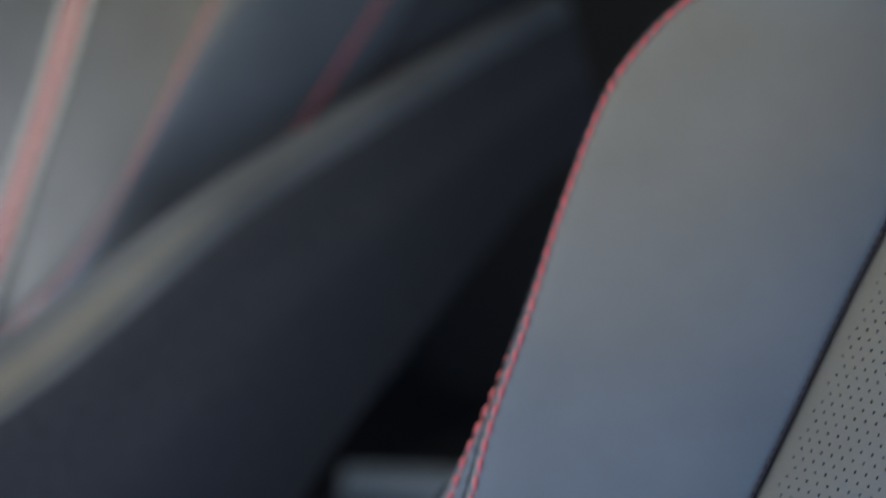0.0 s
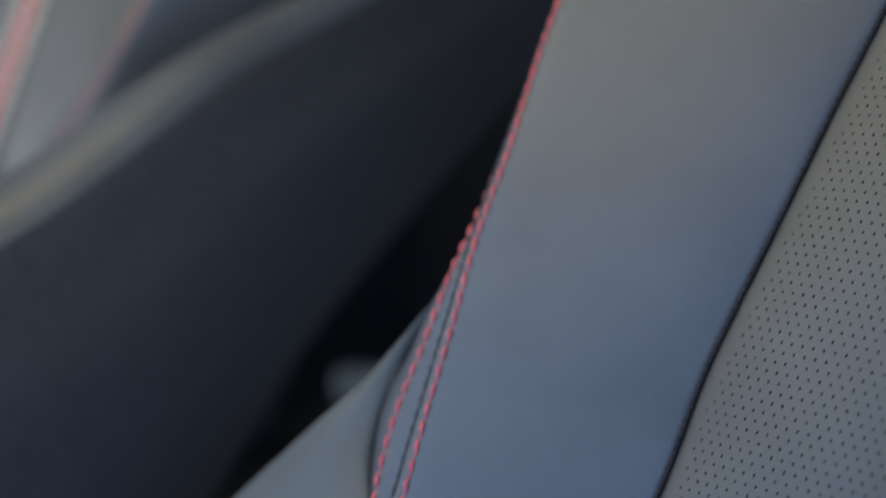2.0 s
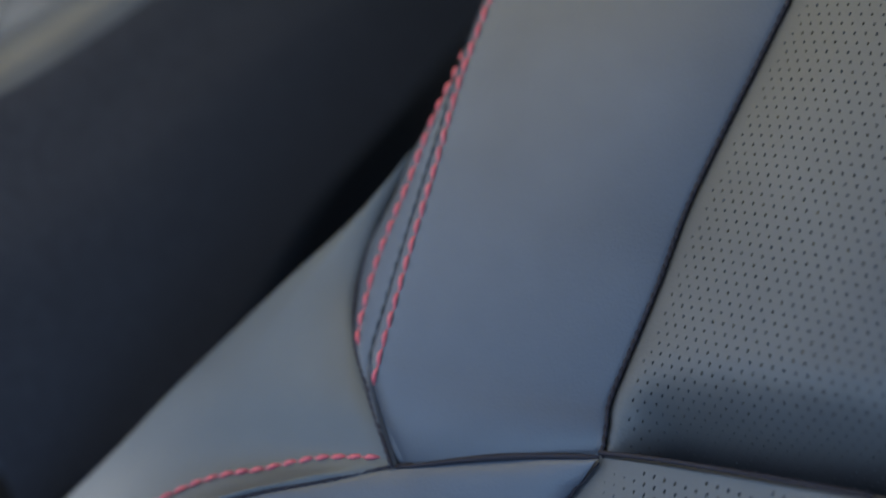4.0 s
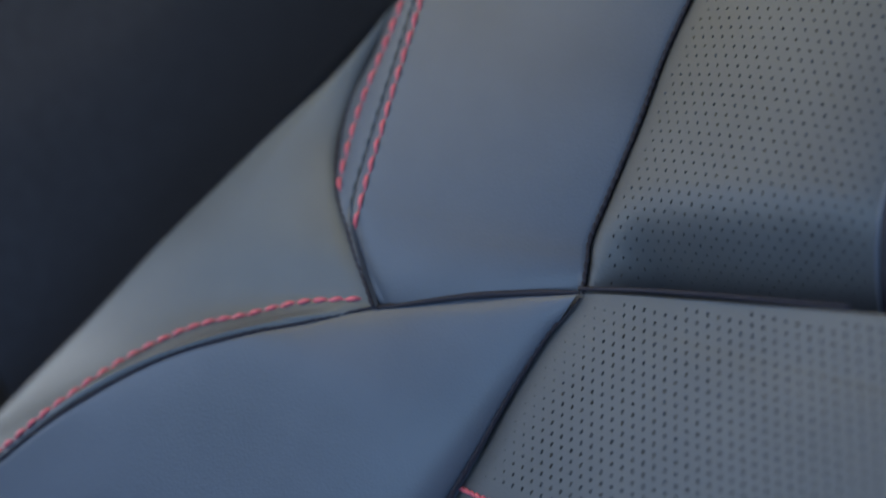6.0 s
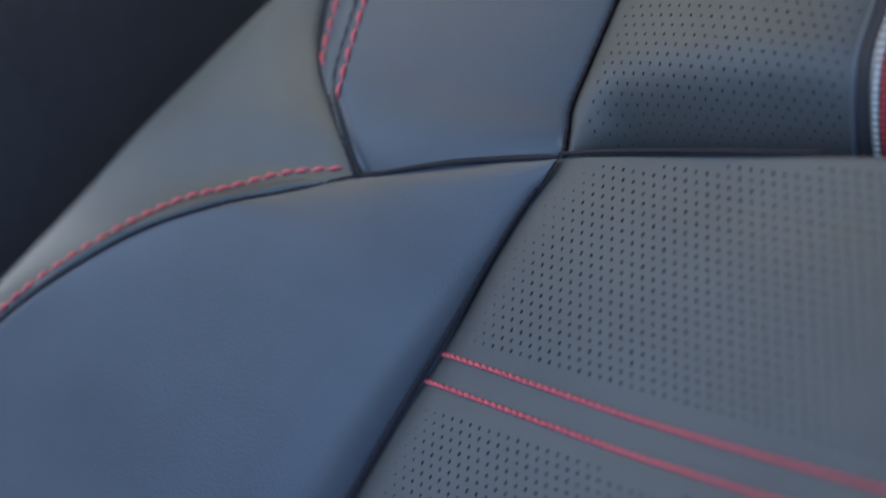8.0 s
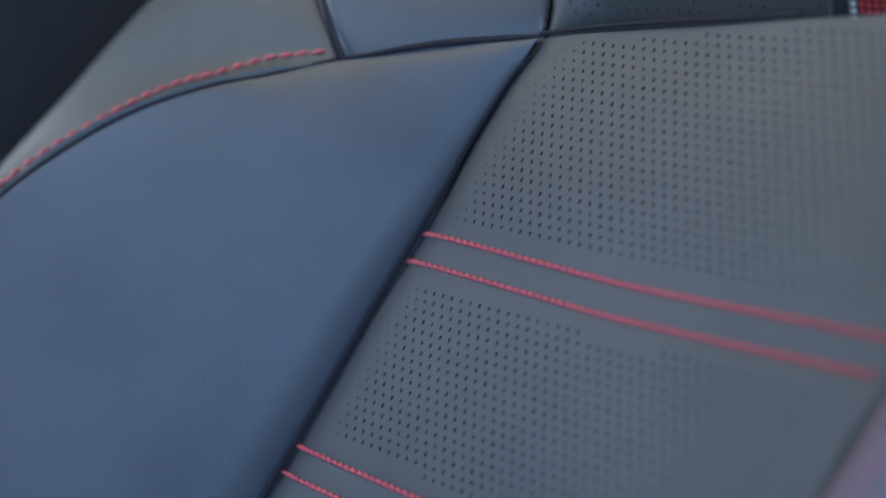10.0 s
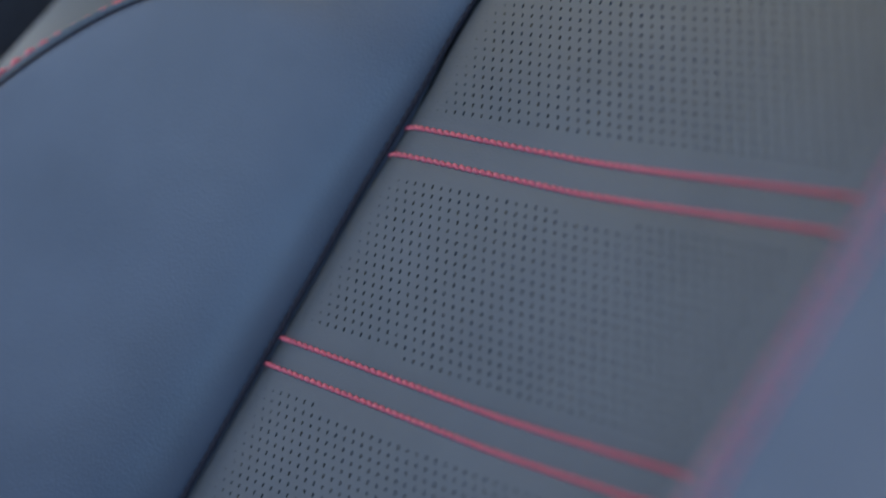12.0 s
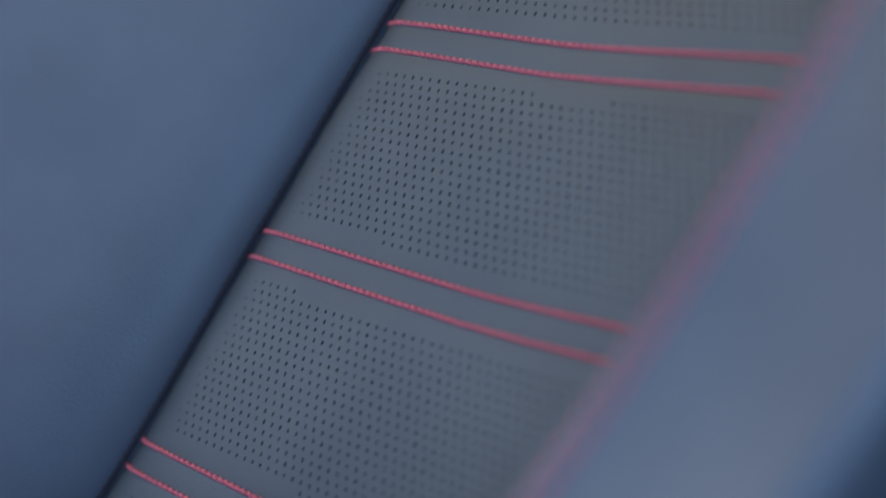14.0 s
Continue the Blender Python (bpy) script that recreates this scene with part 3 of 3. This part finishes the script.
# ---- the seat on the other side of the cabin ----
def other_seat():
    thing = tagged(new("front_seat"), "matching grey leather sports seat beyond the dark gap", "car seat", "front seats")
    seam = matched([(-640, -160, 0), (-567, 78, 0), (-530, 142, 0), (-507, 218, 0), (-492, 366, 0), (-478, 520, 0)], 50)
    left = matched([(-860, -160, 0), (-850, 78, 0), (-850, 142, 0), (-850, 218, 0), (-850, 366, 0), (-850, 520, 0)], 50)
    outer = matched([(-492, -165, -40), (-477, 77, -40), (-479, 142, -56), (-483, 224, -75), (-446, 345, -77), (-403, 506, -81)], 50)
    part("upper_insert", grid_mesh(sheet(left, seam, 8, nu=20)), INSERT, thing, "perforated grey leather pad")
    gb = sheet(seam, outer, 26, rr=(75, 42), nu=34)
    part("upper_bolster", grid_mesh(gb), LEATHER, thing, "smooth bluish grey leather panel")
    # dark sheet added for the shade where the bolster turns away
    back = gb[:, -1:] + np.array([(4 * k, 0, -2 - 22 * k) for k in range(10)])[None] + np.array([(-0.6 * k * k, 0, 0) for k in range(10)])[None]
    part("back_shade", grid_mesh(back), PANEL, thing, "dark sheet standing for shade behind the bolster")
    bold = stitch_mesh(5.6, 1.3)
    for name, mat, d0, d1 in (("white_band", WHITE, -17, -7), ("red_band", REDWEB, -6.8, 6.8), ("white_band", WHITE, 7, 17)):
        pair = [matched([(x0 + d, y0, 9) for x0, y0 in ((-590, 0), (-614, 169), (-628, 270), (-642, 340), (-668, 480))], 40) for d in (d0, d1)]
        part(name, grid_mesh(sheet(*pair, 0.6, lr=(2, 1), rr=(2, 1), nu=6)), mat, thing, name.split("_")[0] + " woven band")
    stitches("thread", seam + (1, 0, 3), 6.6, bold, thing, "red topstitching")
    stitches("thread", gb[22:, -4] + (0, 0, 1.2), 6.6, bold, thing, "red topstitching")
    # padded wing whose upper edge climbs to the rear; dark colour shades its side
    ridge = np.array((0, -14, 0)) + matched([(-391, 26, 187), (-390, 76, 146), (-388, 124, 107), (-386, 190, 62), (-384, 246, 22), (-382, 340, -62), (-380, 450, -165), (-378, 520, -235)], 50)
    prof = [(-60, -150), (-54, -60), (-44, -22), (-33, -6), (-14, 0), (6, -1), (20, -6), (30, -20), (37, -44), (43, -84), (51, -145), (54, -220), (56, -330), (58, -460)]
    pr = matched([(p, 0, q) for p, q in prof], 30)
    down = np.array((0, 0.70, 0.72))
    grid = np.zeros((50, 30, 3))
    for j in range(50):
        for i in range(30):
            q = pr[i][2] if pr[i][2] > -48 or pr[i][0] < 0 else -48 + (pr[i][2] + 48) * np.interp(ridge[j][1], (124, 450), (0.47, 0.2))
            grid[j, i] = ridge[j] + np.array((np.interp(ridge[j][1], (60, 130, 220, 420), (1.0, 0.9, 0.75, 0.55)) * pr[i][0], 0, 0)) + down * q
    part("side_wing", grid_mesh(grid[:, :16]), LEATHER, thing, "grey leather wing edge")
    part("dark_side", grid_mesh(grid[:, 15:]), PANEL, thing, "dark side of the wing, shade put into its colour")
    part("seat_base", rounded_block((-0.86, -0.5, -0.75), (-0.36, 0.2, -0.3), 0.03), SHELL, thing)
    return thing


other = other_seat()
other.location = ORIGIN


# ---- cabin ----
def box(name, lo, hi, material, label, category, kind="structure"):
    me = bpy.data.meshes.new(name)
    bm = rounded_block(lo, hi, 0.008)
    bm.to_mesh(me)
    bm.free()
    me.materials.append(material)
    return tagged(new(name, me), label, category, kind=kind)


box("floor", (-1.6, -1.6, 0.2), (1.2, 1.8, 0.25), CARPET, "dark carpeted car floor", "floor")
# unseen ceiling; its front edge is placed to shade the upper seats
box("ceiling", (-1.6, -0.50, 1.66), (0.55, 1.8, 1.70), LINING, "dark headliner, front edge set to shade the seats", "ceiling")
box("wall_rear", (-1.6, 1.7, 0.25), (1.2, 1.76, 1.66), LINING, "dark rear wall of the cabin", "wall")
box("wall_far", (-1.6, -1.6, 0.25), (-1.54, 1.7, 1.0), LINING, "dark trim of the far door", "wall")
box("wall_dash", (-1.54, -1.6, 0.25), (1.2, -1.5, 1.0), LINING, "dark dashboard wall", "wall")
box("wall_pillar", (-1.6, -0.2, 1.0), (-1.55, 1.7, 1.66), LINING, "dark far side of the cabin", "wall")
console = tagged(new("centre_console"), "black plastic console block carrying a satin grey bar", "console")
part("console_body", rounded_block((-0.52, 0.12, 0.25), (-0.32, 1.1, 0.845), 0.02), SHELL, console)
# unidentified pale block, turned and placed to fit the camera's view
bar_mesh = rounded_block((-0.085, -0.022, 0.0), (0.085, 0.018, 0.022), 0.007)
bmesh.ops.rotate(bar_mesh, verts=bar_mesh.verts, matrix=Matrix.Rotation(radians(38), 3, "Z"))
bmesh.ops.translate(bar_mesh, verts=bar_mesh.verts, vec=(-0.444, 0.398, 0.846))
part("grey_bar", bar_mesh, SATIN, console, "satin grey bar of unknown use")
